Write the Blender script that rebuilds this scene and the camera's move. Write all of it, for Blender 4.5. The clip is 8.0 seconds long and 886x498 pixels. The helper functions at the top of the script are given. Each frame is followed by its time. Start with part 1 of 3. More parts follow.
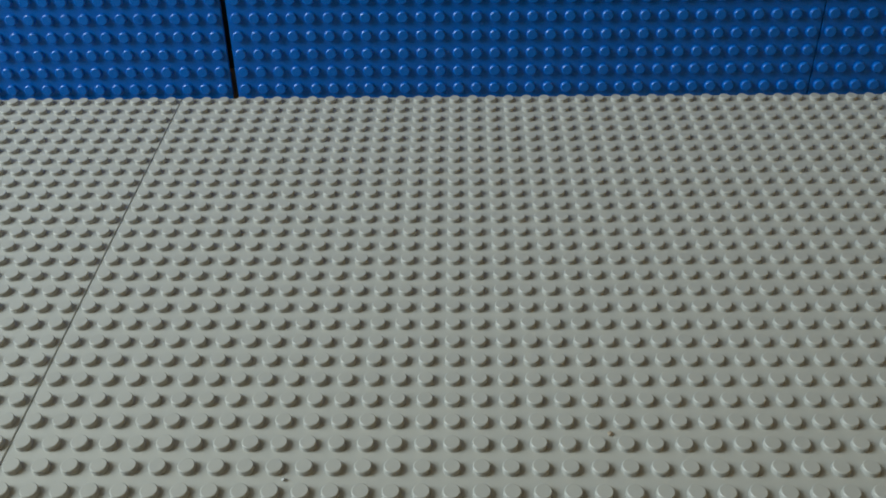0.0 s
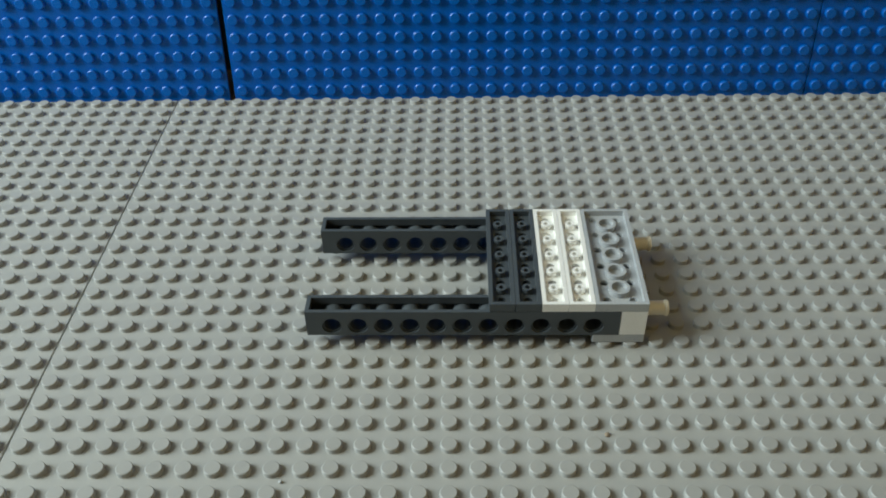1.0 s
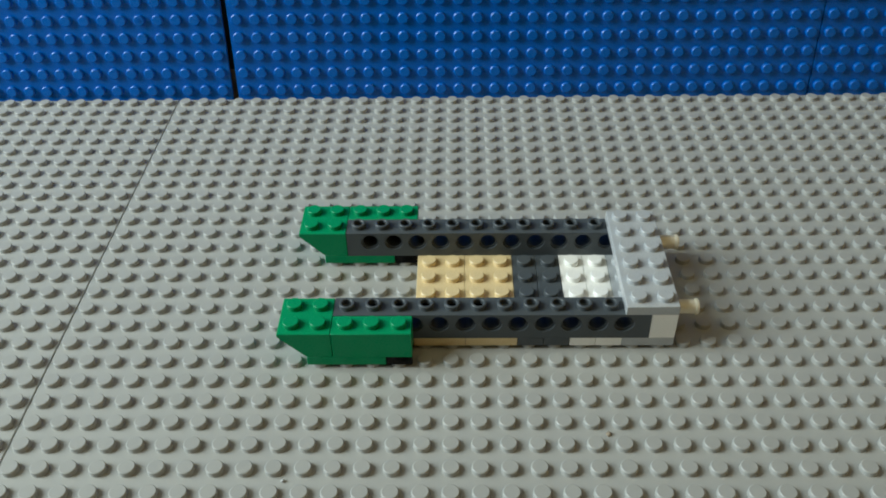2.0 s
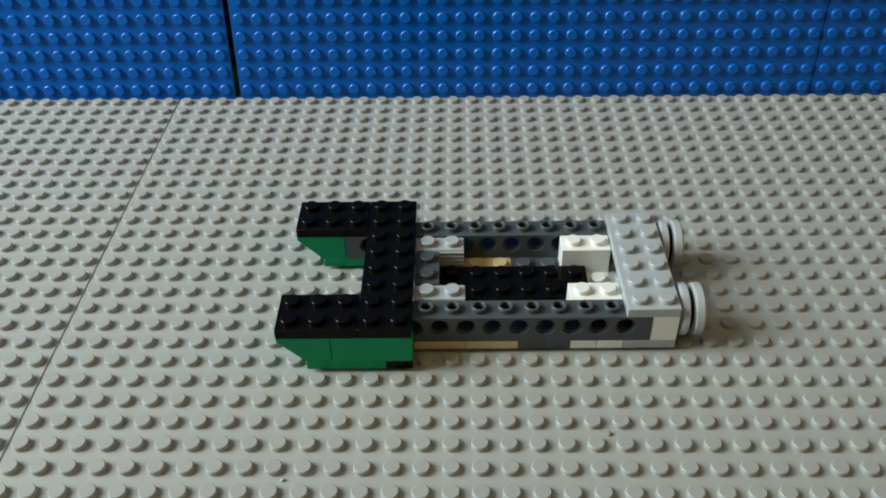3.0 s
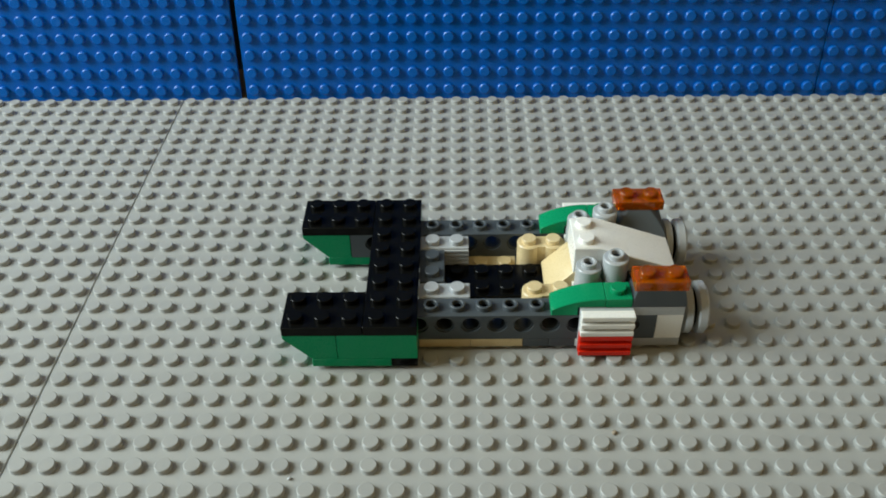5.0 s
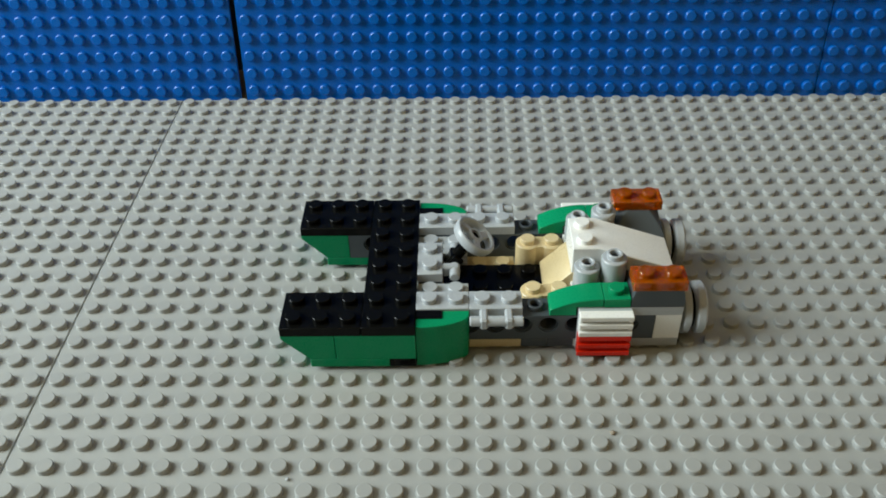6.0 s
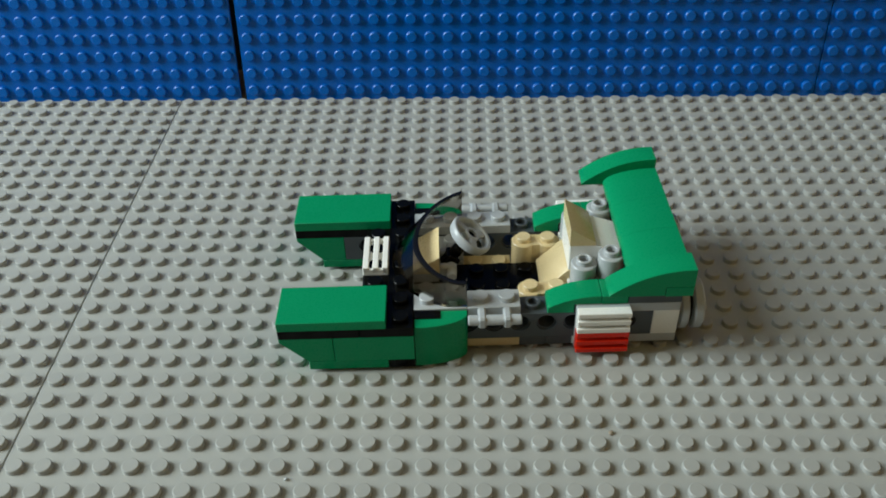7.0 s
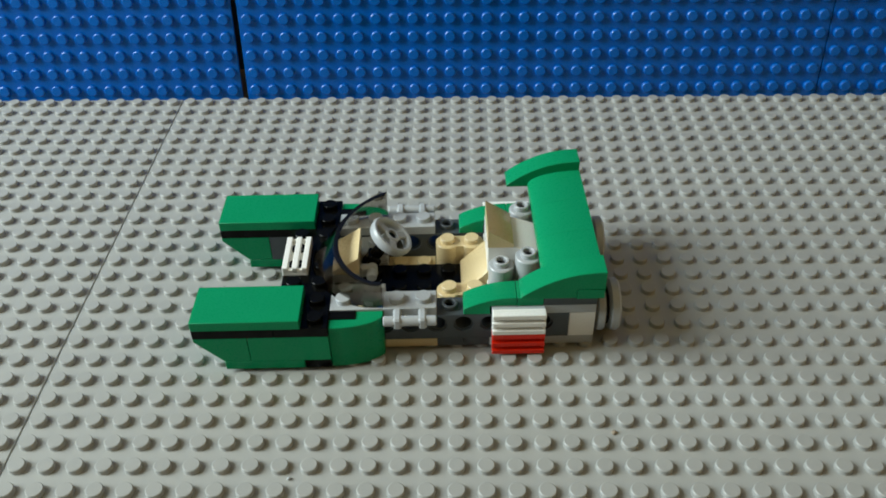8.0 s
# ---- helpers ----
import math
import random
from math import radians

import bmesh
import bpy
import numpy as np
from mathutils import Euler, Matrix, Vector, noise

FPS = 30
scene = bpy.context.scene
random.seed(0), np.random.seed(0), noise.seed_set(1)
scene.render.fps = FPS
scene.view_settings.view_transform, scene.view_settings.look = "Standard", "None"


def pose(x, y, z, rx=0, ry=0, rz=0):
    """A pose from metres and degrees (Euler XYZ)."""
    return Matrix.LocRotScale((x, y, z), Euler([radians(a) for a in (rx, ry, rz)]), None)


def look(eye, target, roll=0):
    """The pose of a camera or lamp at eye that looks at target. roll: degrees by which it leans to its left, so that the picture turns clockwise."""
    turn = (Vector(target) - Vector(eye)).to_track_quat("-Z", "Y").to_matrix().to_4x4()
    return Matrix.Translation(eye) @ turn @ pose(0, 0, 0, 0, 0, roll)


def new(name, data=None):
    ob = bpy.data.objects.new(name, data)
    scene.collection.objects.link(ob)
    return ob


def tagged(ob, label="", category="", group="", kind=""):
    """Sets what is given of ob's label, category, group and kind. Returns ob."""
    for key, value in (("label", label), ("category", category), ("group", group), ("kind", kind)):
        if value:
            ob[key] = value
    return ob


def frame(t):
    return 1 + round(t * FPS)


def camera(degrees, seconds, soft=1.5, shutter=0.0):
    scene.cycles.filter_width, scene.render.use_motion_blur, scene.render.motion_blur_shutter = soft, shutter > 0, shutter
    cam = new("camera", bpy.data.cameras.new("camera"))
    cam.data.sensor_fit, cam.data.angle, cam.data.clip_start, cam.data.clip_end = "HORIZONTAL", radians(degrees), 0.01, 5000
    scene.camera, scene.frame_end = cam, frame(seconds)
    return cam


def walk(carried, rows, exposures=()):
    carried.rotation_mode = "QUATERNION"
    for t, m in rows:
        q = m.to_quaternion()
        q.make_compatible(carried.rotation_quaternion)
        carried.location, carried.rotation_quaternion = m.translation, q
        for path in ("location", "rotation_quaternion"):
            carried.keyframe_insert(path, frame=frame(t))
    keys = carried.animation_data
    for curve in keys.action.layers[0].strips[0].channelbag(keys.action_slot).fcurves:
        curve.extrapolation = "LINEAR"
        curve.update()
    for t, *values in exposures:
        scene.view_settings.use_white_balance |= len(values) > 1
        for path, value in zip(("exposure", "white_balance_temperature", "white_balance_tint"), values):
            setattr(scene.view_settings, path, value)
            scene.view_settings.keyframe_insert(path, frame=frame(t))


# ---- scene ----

def aim(x, y, z, tilt, turn, roll):
    """A camera pose: tilt up from straight down, turn about the upright, roll about its axis."""
    return pose(x, y, z, 0, 0, turn) @ pose(0, 0, 0, tilt) @ pose(0, 0, 0, 0, 0, roll)


cam = camera(53.89, 8.0, soft=1.8)
walk(cam, [
    (0, aim(0.1268, -0.3495, 0.1947, 50.977, 1.569, -1.170)),
    (0.5, aim(0.1269, -0.3494, 0.1947, 50.964, 1.569, -1.160)),
    (1, aim(0.1272, -0.3493, 0.1949, 51.005, 1.373, -1.231)),
    (1.5, aim(0.1265, -0.3494, 0.1950, 50.991, 1.290, -1.149)),
    (3, aim(0.1261, -0.3497, 0.1942, 51.095, 1.276, -0.984)),
    (3.5, aim(0.1259, -0.3499, 0.1940, 51.149, 1.239, -0.961)),
    (4, aim(0.1241, -0.3512, 0.1947, 51.200, 1.301, -1.025)),
    (4.5, aim(0.1244, -0.3509, 0.1949, 51.102, 1.320, -1.038)),
    (6, aim(0.1252, -0.3506, 0.1948, 51.122, 1.318, -1.102)),
    (6.5, aim(0.1256, -0.3506, 0.1950, 51.090, 1.328, -1.112)),
    (7, aim(0.1257, -0.3506, 0.1950, 51.096, 1.338, -1.102)),
    (7.5, aim(0.1249, -0.3506, 0.1948, 51.100, 1.334, -1.090)),
    (8, aim(0.1247, -0.3506, 0.1947, 51.110, 1.287, -1.047)),
], exposures=[(0.0, -0.26, 6500, 10), (0.5, -0.10, 6380, 8), (1.0, -0.12, 6450, 9), (1.5, -0.14, 6400, 8), (3.0, -0.02, 6500, 10), (3.5, -0.03, 6500, 10), (4.5, 0.0, 6500, 10), (6.0, 0.04, 6450, 10), (6.5, -0.10, 6200, 7), (7.0, -0.16, 6450, 9), (7.5, 0.06, 6450, 10), (8.0, 0.0, 6480, 10)])

# ---- light: one window in the wall to the side, with the sky behind it ----
world = bpy.data.worlds.new("sky")
scene.world = world
world.use_nodes = True
wn = world.node_tree.nodes
sky = wn.new("ShaderNodeTexSky")
sky.sky_type, sky.sun_disc = "NISHITA", False
sky.sun_elevation, sky.sun_rotation = radians(40), radians(200)
wn["Background"].inputs["Strength"].default_value = 0.1
world.node_tree.links.new(sky.outputs["Color"], wn["Background"].inputs["Color"])

WIN_Y0, WIN_Y1, WIN_Z0, WIN_Z1, WIN_X = -0.46, 0.03, 0.26, 1.16, -0.80
lamp = bpy.data.lights.new("window_light", "AREA")
lamp.shape, lamp.size, lamp.size_y = "RECTANGLE", WIN_Y1 - WIN_Y0, WIN_Z1 - WIN_Z0
lamp.energy, lamp.color = 22.5, (0.88, 1.0, 1.0)
lamp_ob = new("window_light", lamp)
lamp_ob.matrix_basis = look((WIN_X + 0.02, (WIN_Y0 + WIN_Y1) / 2, (WIN_Z0 + WIN_Z1) / 2), (1.0, (WIN_Y0 + WIN_Y1) / 2, (WIN_Z0 + WIN_Z1) / 2))
scene.view_settings.exposure = 0.0

# ---- materials ----
U, H = 0.008, 0.0032
GAP = 0.00005


def plastic(name, color, rough=0.28, mottle=0.06, bump=0.02, island=0.0, spec=0.5):
    m = bpy.data.materials.new(name)
    m.use_nodes = True
    nt, n = m.node_tree, m.node_tree.nodes
    b = n["Principled BSDF"]
    tc = n.new("ShaderNodeTexCoord")
    big = n.new("ShaderNodeTexNoise")
    big.inputs["Scale"].default_value, big.inputs["Detail"].default_value = 90, 4
    fine = n.new("ShaderNodeTexNoise")
    fine.inputs["Scale"].default_value, fine.inputs["Detail"].default_value = 2200, 3
    for t in (big, fine):
        nt.links.new(tc.outputs["Object"], t.inputs["Vector"])
    hsv = n.new("ShaderNodeHueSaturation")
    hsv.inputs["Color"].default_value = (*color, 1)
    mr = n.new("ShaderNodeMapRange")
    mr.inputs["To Min"].default_value, mr.inputs["To Max"].default_value = 1 - mottle, 1 + mottle
    nt.links.new(big.outputs["Fac"], mr.inputs["Value"])
    value = mr.outputs["Result"]
    if island:
        geo = n.new("ShaderNodeNewGeometry")
        ir = n.new("ShaderNodeMapRange")
        ir.inputs["To Min"].default_value, ir.inputs["To Max"].default_value = 1 - island, 1 + island
        nt.links.new(geo.outputs["Random Per Island"], ir.inputs["Value"])
        mul = n.new("ShaderNodeMath")
        mul.operation = "MULTIPLY"
        nt.links.new(value, mul.inputs[0]), nt.links.new(ir.outputs["Result"], mul.inputs[1])
        value = mul.outputs[0]
    nt.links.new(value, hsv.inputs["Value"])
    nt.links.new(hsv.outputs["Color"], b.inputs["Base Color"])
    rr = n.new("ShaderNodeMapRange")
    rr.inputs["To Min"].default_value, rr.inputs["To Max"].default_value = rough * 0.75, rough * 1.3
    nt.links.new(fine.outputs["Fac"], rr.inputs["Value"])
    nt.links.new(rr.outputs["Result"], b.inputs["Roughness"])
    bp = n.new("ShaderNodeBump")
    bp.inputs["Strength"].default_value, bp.inputs["Distance"].default_value = bump, 0.0004
    nt.links.new(big.outputs["Fac"], bp.inputs["Height"])
    nt.links.new(bp.outputs["Normal"], b.inputs["Normal"])
    b.inputs["IOR"].default_value = 1.5
    b.inputs["Specular IOR Level"].default_value = spec
    return m


def clear_plastic(name, color, rough=0.04, clear=1.0):
    m = bpy.data.materials.new(name)
    m.use_nodes = True
    b = m.node_tree.nodes["Principled BSDF"]
    b.inputs["Base Color"].default_value = (*color, 1)
    b.inputs["Transmission Weight"].default_value = clear
    b.inputs["Roughness"].default_value, b.inputs["IOR"].default_value = rough, 1.5
    return m


def matte(name, color, scale=6, depth=0.08, rough=0.7):
    m = plastic(name, color, rough, depth, 0.1)
    m.node_tree.nodes["Noise Texture"].inputs["Scale"].default_value = scale
    return m


M_BASE = plastic("baseplate_grey", (0.366, 0.370, 0.352), 0.42, 0.05, 0.02, 0.025)
M_BLUE = plastic("baseplate_blue", (0.0, 0.117, 0.48), 0.27, 0.05, 0.02, 0.05, spec=0.34)
M_LGREY = plastic("light_grey_plastic", (0.42, 0.44, 0.45))
M_DGREY = plastic("dark_grey_plastic", (0.070, 0.082, 0.090), 0.42, spec=0.36)
M_WHITE = plastic("white_plastic", (0.88, 0.87, 0.82))
M_TAN = plastic("tan_plastic", (0.70, 0.55, 0.30))
M_BLACK = plastic("black_plastic", (0.004, 0.004, 0.0035), 0.20, spec=0.11)
M_GREEN = plastic("green_plastic", (0.004, 0.25, 0.102), 0.28, spec=0.16)
M_PIN = plastic("cream_plastic", (0.84, 0.79, 0.64))
M_RED = plastic("red_plastic", (0.68, 0.020, 0.005), spec=0.25)
M_ORANGE = clear_plastic("orange_clear_plastic", (1.0, 0.23, 0.001), 0.03, 0.78)
M_SMOKE = clear_plastic("smoke_clear_plastic", (0.42, 0.39, 0.345))
# opaque colour for the dark reflections along the edge of the clear screen
M_EDGE_SHADE = plastic("painted_edge_shade", (0.008, 0.007, 0.006), 0.12, spec=0.3)
M_TABLE = matte("table_wood", (0.30, 0.18, 0.09), 14, 0.25, 0.5)
M_PAINT = matte("wall_paint", (0.15, 0.125, 0.08))
# colour of the unseen east wall, chosen to throw warm fill into the shadows
M_WARM_BOUNCE = matte("warm_bounce_wall", (0.60, 0.34, 0.08))
# pale warm tone of the unseen ceiling, set for overhead fill
M_CEIL_BOUNCE = matte("ceiling_bounce", (0.82, 0.71, 0.48))
M_CARPET = matte("floor_boards", (0.25, 0.17, 0.10))
M_CRUMB = matte("crumb_brown", (0.27, 0.22, 0.16))
M_FRAME = matte("window_paint", (0.8, 0.8, 0.78))


# ---- mesh helpers ----
def finish(bm, name, material, angle=35):
    bmesh.ops.recalc_face_normals(bm, faces=bm.faces)
    me = bpy.data.meshes.new(name)
    bm.to_mesh(me)
    bm.free()
    me.materials.append(material)
    for f in me.polygons:
        f.use_smooth = True
    me.set_sharp_from_angle(angle=radians(angle))
    return me


def part(name, bm, material, parent, label="", at=None, angle=35):
    """Links a bmesh as one mesh object under a thing."""
    ob = new(name, finish(bm, name, material, angle))
    ob.parent = parent
    if at is not None:
        ob.matrix_basis = at
    if label:
        tagged(ob, label=label)
    return ob


def ring(bm, pts):
    return [bm.verts.new(q) for q in pts]


def band(bm, a, b):
    for i in range(len(a)):
        j = (i + 1) % len(a)
        bm.faces.new((a[i], a[j], b[j], b[i]))


def circle(cx, cy, z, r, n=20, axis="z"):
    out = []
    for i in range(n):
        a = 2 * math.pi * i / n
        u, v = r * math.cos(a), r * math.sin(a)
        if axis == "z":
            out.append((cx + u, cy + v, z))
        elif axis == "y":
            out.append((cx + u, z, cy + v))
        else:
            out.append((z, cx + u, cy + v))
    return out


def lathe(bm, cx, cy, profile, n=20, axis="z", caps=True):
    """Rings of (radius, height) about an axis, joined; closed at both ends unless told otherwise."""
    rings = [ring(bm, circle(cx, cy, z, r, n, axis)) for r, z in profile]
    for a, b in zip(rings, rings[1:]):
        band(bm, a, b)
    if caps:
        bm.faces.new(rings[0]), bm.faces.new(rings[-1])
    return rings


def stud(bm, x, y, z, hollow=False, r=0.0024, h=0.0017, n=20):
    if hollow:
        lathe(bm, x, y, [(r, z), (r, z + h - 0.0002), (r - 0.0002, z + h), (0.0017, z + h), (0.0015, z + h - 0.0002), (0.0015, z - 0.0006)], n)
    else:
        lathe(bm, x, y, [(r, z), (r, z + h - 0.0002), (r - 0.0002, z + h)], n)


def octagon(x0, y0, x1, y1, z, c):
    return [(x0 + c, y0, z), (x1 - c, y0, z), (x1, y0 + c, z), (x1, y1 - c, z), (x1 - c, y1, z), (x0 + c, y1, z), (x0, y1 - c, z), (x0, y0 + c, z)]


def shell(bm, nx, ny, h, wall=0.0013, roof=0.0012, posts=True, pits=True):
    """A hollow moulded block, open below, with its tubes or posts."""
    x1, y1, g, c = nx * U - GAP, ny * U - GAP, GAP, 0.00018
    rings = [ring(bm, octagon(g, g, x1, y1, 0.0, c)), ring(bm, octagon(g, g, x1, y1, h - c, c)), ring(bm, octagon(g + c, g + c, x1 - c, y1 - c, h, c))]
    inner = [ring(bm, octagon(wall, wall, nx * U - wall, ny * U - wall, 0.0, 0.0001)), ring(bm, octagon(wall, wall, nx * U - wall, ny * U - wall, h - roof, 0.0001))]
    band(bm, rings[0], rings[1]), band(bm, rings[1], rings[2]), bm.faces.new(rings[2])
    band(bm, inner[0], rings[0]), band(bm, inner[0], inner[1])
    if not pits:
        bm.faces.new(inner[1])
    else:
        # the ceiling, cell by cell, with the pit that is left under each stud
        for i in range(nx):
            for j in range(ny):
                cx, cy, z, K = (i + 0.5) * U, (j + 0.5) * U, h - roof, 16
                x0, x1 = (wall if i == 0 else i * U), (nx * U - wall if i == nx - 1 else (i + 1) * U)
                y0, y1 = (wall if j == 0 else j * U), (ny * U - wall if j == ny - 1 else (j + 1) * U)
                edge, hole = [], []
                for k in range(K):
                    a = 2 * math.pi * (k + 0.5) / K
                    ca, sa = math.cos(a), math.sin(a)
                    t = min(((x1 - cx) if ca > 0 else (cx - x0)) / max(abs(ca), 1e-9), ((y1 - cy) if sa > 0 else (cy - y0)) / max(abs(sa), 1e-9))
                    edge.append([cx + t * ca, cy + t * sa, z])
                    hole.append((cx + 0.0013 * ca, cy + 0.0013 * sa, z))
                for qx in (x0, x1):
                    for qy in (y0, y1):
                        near = min(edge, key=lambda q: (q[0] - qx) ** 2 + (q[1] - qy) ** 2)
                        near[0], near[1] = qx, qy
                e, a = ring(bm, edge), ring(bm, hole)
                b = ring(bm, [(q[0], q[1], z + 0.0016) for q in hole])
                band(bm, e, a), band(bm, a, b), bm.faces.new(b)
    if posts:
        if nx > 1 and ny > 1:
            for i in range(1, nx):
                for j in range(1, ny):
                    lathe(bm, i * U, j * U, [(0.00325, h - roof), (0.00325, 0.0001), (0.0024, 0.0001), (0.0024, h - roof)], 20, caps=False)
        else:
            for i in range(1, max(nx, ny)):
                x, y = (i * U, U / 2) if nx > 1 else (U / 2, i * U)
                lathe(bm, x, y, [(0.0016, h - roof), (0.0016, 0.0001), (0.0008, 0.0001), (0.0008, h - roof)], 14, caps=False)


def brick(nx, ny, levels, studs=True, hollow=False):
    bm = bmesh.new()
    h = levels * H
    shell(bm, nx, ny, h)
    if studs:
        for i in range(nx):
            for j in range(ny):
                stud(bm, (i + 0.5) * U, (j + 0.5) * U, h, hollow)
    return bm


def prism(bm, prof, a0, a1, axis="y", bevel=0.0002):
    """A profile drawn out along an axis, with softened edges."""
    b2 = bmesh.new()
    put = (lambda u, v, w: (u, w, v)) if axis == "y" else (lambda u, v, w: (w, u, v)) if axis == "x" else (lambda u, v, w: (u, v, w))
    A, B = ring(b2, [put(u, v, a0) for u, v in prof]), ring(b2, [put(u, v, a1) for u, v in prof])
    band(b2, A, B), b2.faces.new(A), b2.faces.new(B)
    bmesh.ops.recalc_face_normals(b2, faces=b2.faces)
    if bevel:
        sharp = [e for e in b2.edges if len(e.link_faces) == 2 and e.calc_face_angle(0) > 0.5]
        bmesh.ops.bevel(b2, geom=sharp, offset=bevel, segments=1, affect="EDGES", clamp_overlap=True)
    me = bpy.data.meshes.new("tmp")
    b2.to_mesh(me)
    b2.free()
    bm.from_mesh(me)
    bpy.data.meshes.remove(me)


def box(bm, x0, y0, z0, x1, y1, z1, bevel=0.0002):
    prism(bm, [(x0, z0), (x1, z0), (x1, z1), (x0, z1)], y0, y1, "y", bevel)


# ---- the unseen room that closes the place, sized and toned to shape the bounced light ----
def slab(name, x0, y0, z0, x1, y1, z1, mat, bevel=0.0):
    bm = bmesh.new()
    box(bm, x0, y0, z0, x1, y1, z1, bevel)
    ob = new(name, finish(bm, name, mat))
    return tagged(ob, kind="structure")


LEAN = 7.6
RX0, RX1, RY0, RY1, RZ0, RZ1, TH = WIN_X, 1.10, -4.6, 0.0385, -0.7515, 1.55, 0.12
slab("floor", RX0 - TH, RY0 - TH, RZ0 - TH, RX1 + TH, RY1 + TH, RZ0, M_CARPET)
# unseen and hung low, a reflector that fills from above
slab("ceiling", RX0 - TH, RY0 - TH, RZ1, RX1 + TH, RY1 + TH, RZ1 + TH, M_CEIL_BOUNCE)
slab("wall_north", RX0 - TH, RY1, RZ0, RX1 + TH, RY1 + TH, RZ1, M_PAINT)
slab("wall_south", RX0 - TH, RY0 - TH, RZ0, RX1 + TH, RY0, RZ1, M_PAINT)
# unseen wall added as a warm reflector for the car's shadow side
slab("wall_east_bounce", RX1, RY0, RZ0, RX1 + TH, RY1, RZ1, M_WARM_BOUNCE)


def window_wall():
    """The wall with the window opening cut through it."""
    bm = bmesh.new()
    for y0, y1, z0, z1 in ((RY0, WIN_Y0, RZ0, RZ1), (WIN_Y1, RY1, RZ0, RZ1), (WIN_Y0, WIN_Y1, RZ0, WIN_Z0), (WIN_Y0, WIN_Y1, WIN_Z1, RZ1)):
        box(bm, RX0 - TH, y0, z0, RX0, y1, z1, 0)
    tagged(new("wall_west", finish(bm, "wall_west", M_PAINT)), kind="structure")
    bm = bmesh.new()
    w = 0.05
    for y0, y1, z0, z1 in ((WIN_Y0, WIN_Y0 + w, WIN_Z0, WIN_Z1), (WIN_Y1 - w, WIN_Y1, WIN_Z0, WIN_Z1), (WIN_Y0 + w, WIN_Y1 - w, WIN_Z0, WIN_Z0 + w), (WIN_Y0 + w, WIN_Y1 - w, WIN_Z1 - w, WIN_Z1)):
        box(bm, RX0 - 0.09, y0, z0, RX0 - 0.04, y1, z1, 0.003)
    tagged(new("window_1", finish(bm, "window_1", M_FRAME)), kind="structure")


window_wall()


def table():
    root = tagged(new("table"), "brown wooden table under the building plates", "table")
    root.location = (0, -0.35, RZ0)
    top = -0.0015 - RZ0
    bm = bmesh.new()
    box(bm, -0.56, -0.36, top - 0.03, 0.75, 0.385, top, 0.003)
    part("tabletop", bm, M_TABLE, root)
    for x in (-0.52, 0.64):
        for y in (-0.32, 0.28):
            bm = bmesh.new()
            box(bm, x, y, 0, x + 0.06, y + 0.06, top - 0.03, 0.003)
            part("leg", bm, M_TABLE, root)


table()


# ---- building plates ----
def studs_mesh(name, nx, ny, mat, n=16, r=0.0024, h=0.0017, soft=0.00024):
    """All the studs of one building plate, in one mesh."""
    a = 2 * np.pi * np.arange(n) / n
    c, s = np.cos(a), np.sin(a)
    one = np.concatenate([np.stack([q * c, q * s, np.full(n, z)], 1) for q, z in ((r + 0.00012, -0.0001), (r, 0.00015), (r, h - soft), (r - soft, h))])
    faces = []
    for k in range(3):
        for i in range(n):
            j = (i + 1) % n
            faces.append((k * n + i, k * n + j, (k + 1) * n + j, (k + 1) * n + i))
    faces.append(tuple(range(3 * n, 4 * n)))
    verts, allf = [], []
    for i in range(nx):
        for j in range(ny):
            b = len(verts) * 4 * n
            verts.append(one + np.array([(i + 0.5) * U, (j + 0.5) * U, 0]))
            allf.extend(tuple(q + b for q in f) for f in faces)
    me = bpy.data.meshes.new(name)
    me.from_pydata(np.concatenate(verts).tolist(), [], allf)
    me.materials.append(mat)
    for f in me.polygons:
        f.use_smooth = len(f.vertices) == 4
    me.set_sharp_from_angle(angle=radians(38))
    return me


def building_plate(n, mat, label, at, below=0.0):
    root = tagged(new("building_plate"), label, "building plate", "building plates")
    root.matrix_basis = at
    bm = bmesh.new()
    s = n * U
    prism(bm, [(0.0001, 0.0001 - below), (s - 0.0001, 0.0001 - below), (s - 0.0001, s - 0.0001), (0.0001, s - 0.0001)], -0.0013, 0, "z", 0.0003)
    part("sheet", bm, mat, root)
    st = new("studs", STUDS[n])
    st.parent = root
    tagged(st, kind="stuff")
    return root


STUDS = {48: studs_mesh("grey_studs", 48, 48, M_BASE), 32: studs_mesh("blue_studs", 32, 32, M_BLUE, n=20, soft=0.0004)}
for k in (0, 1):
    building_plate(48, M_BASE, "light grey studded building plate lying on the table", pose(-0.384 * k, -0.384, 0))
WALL_X, WALL_Z = 0.0286, 0.0007
WALL_PLATES = []
for x in (WALL_X - 0.2582, WALL_X, WALL_X + 0.2561):
    q = building_plate(32, M_BLUE, "blue studded building plate leaning upright behind the car", pose(x, 0.0001, WALL_Z, 90 - LEAN), 0.002)
    WALL_PLATES.append((q, x))
    for i in ((27.5, 11.5) if x < 0 else (4.5, 20.5)):
        bm = bmesh.new()
        lathe(bm, i * U, 4.5 * U, [(0.0010, 0.0017), (0.0010, 0.00182), (0.0008, 0.00182), (0.0008, 0.00172), (0.0004, 0.00172), (0.0004, 0.00185), (0.0002, 0.0019)], 16)
        part("mould_mark", bm, M_BLUE, q)


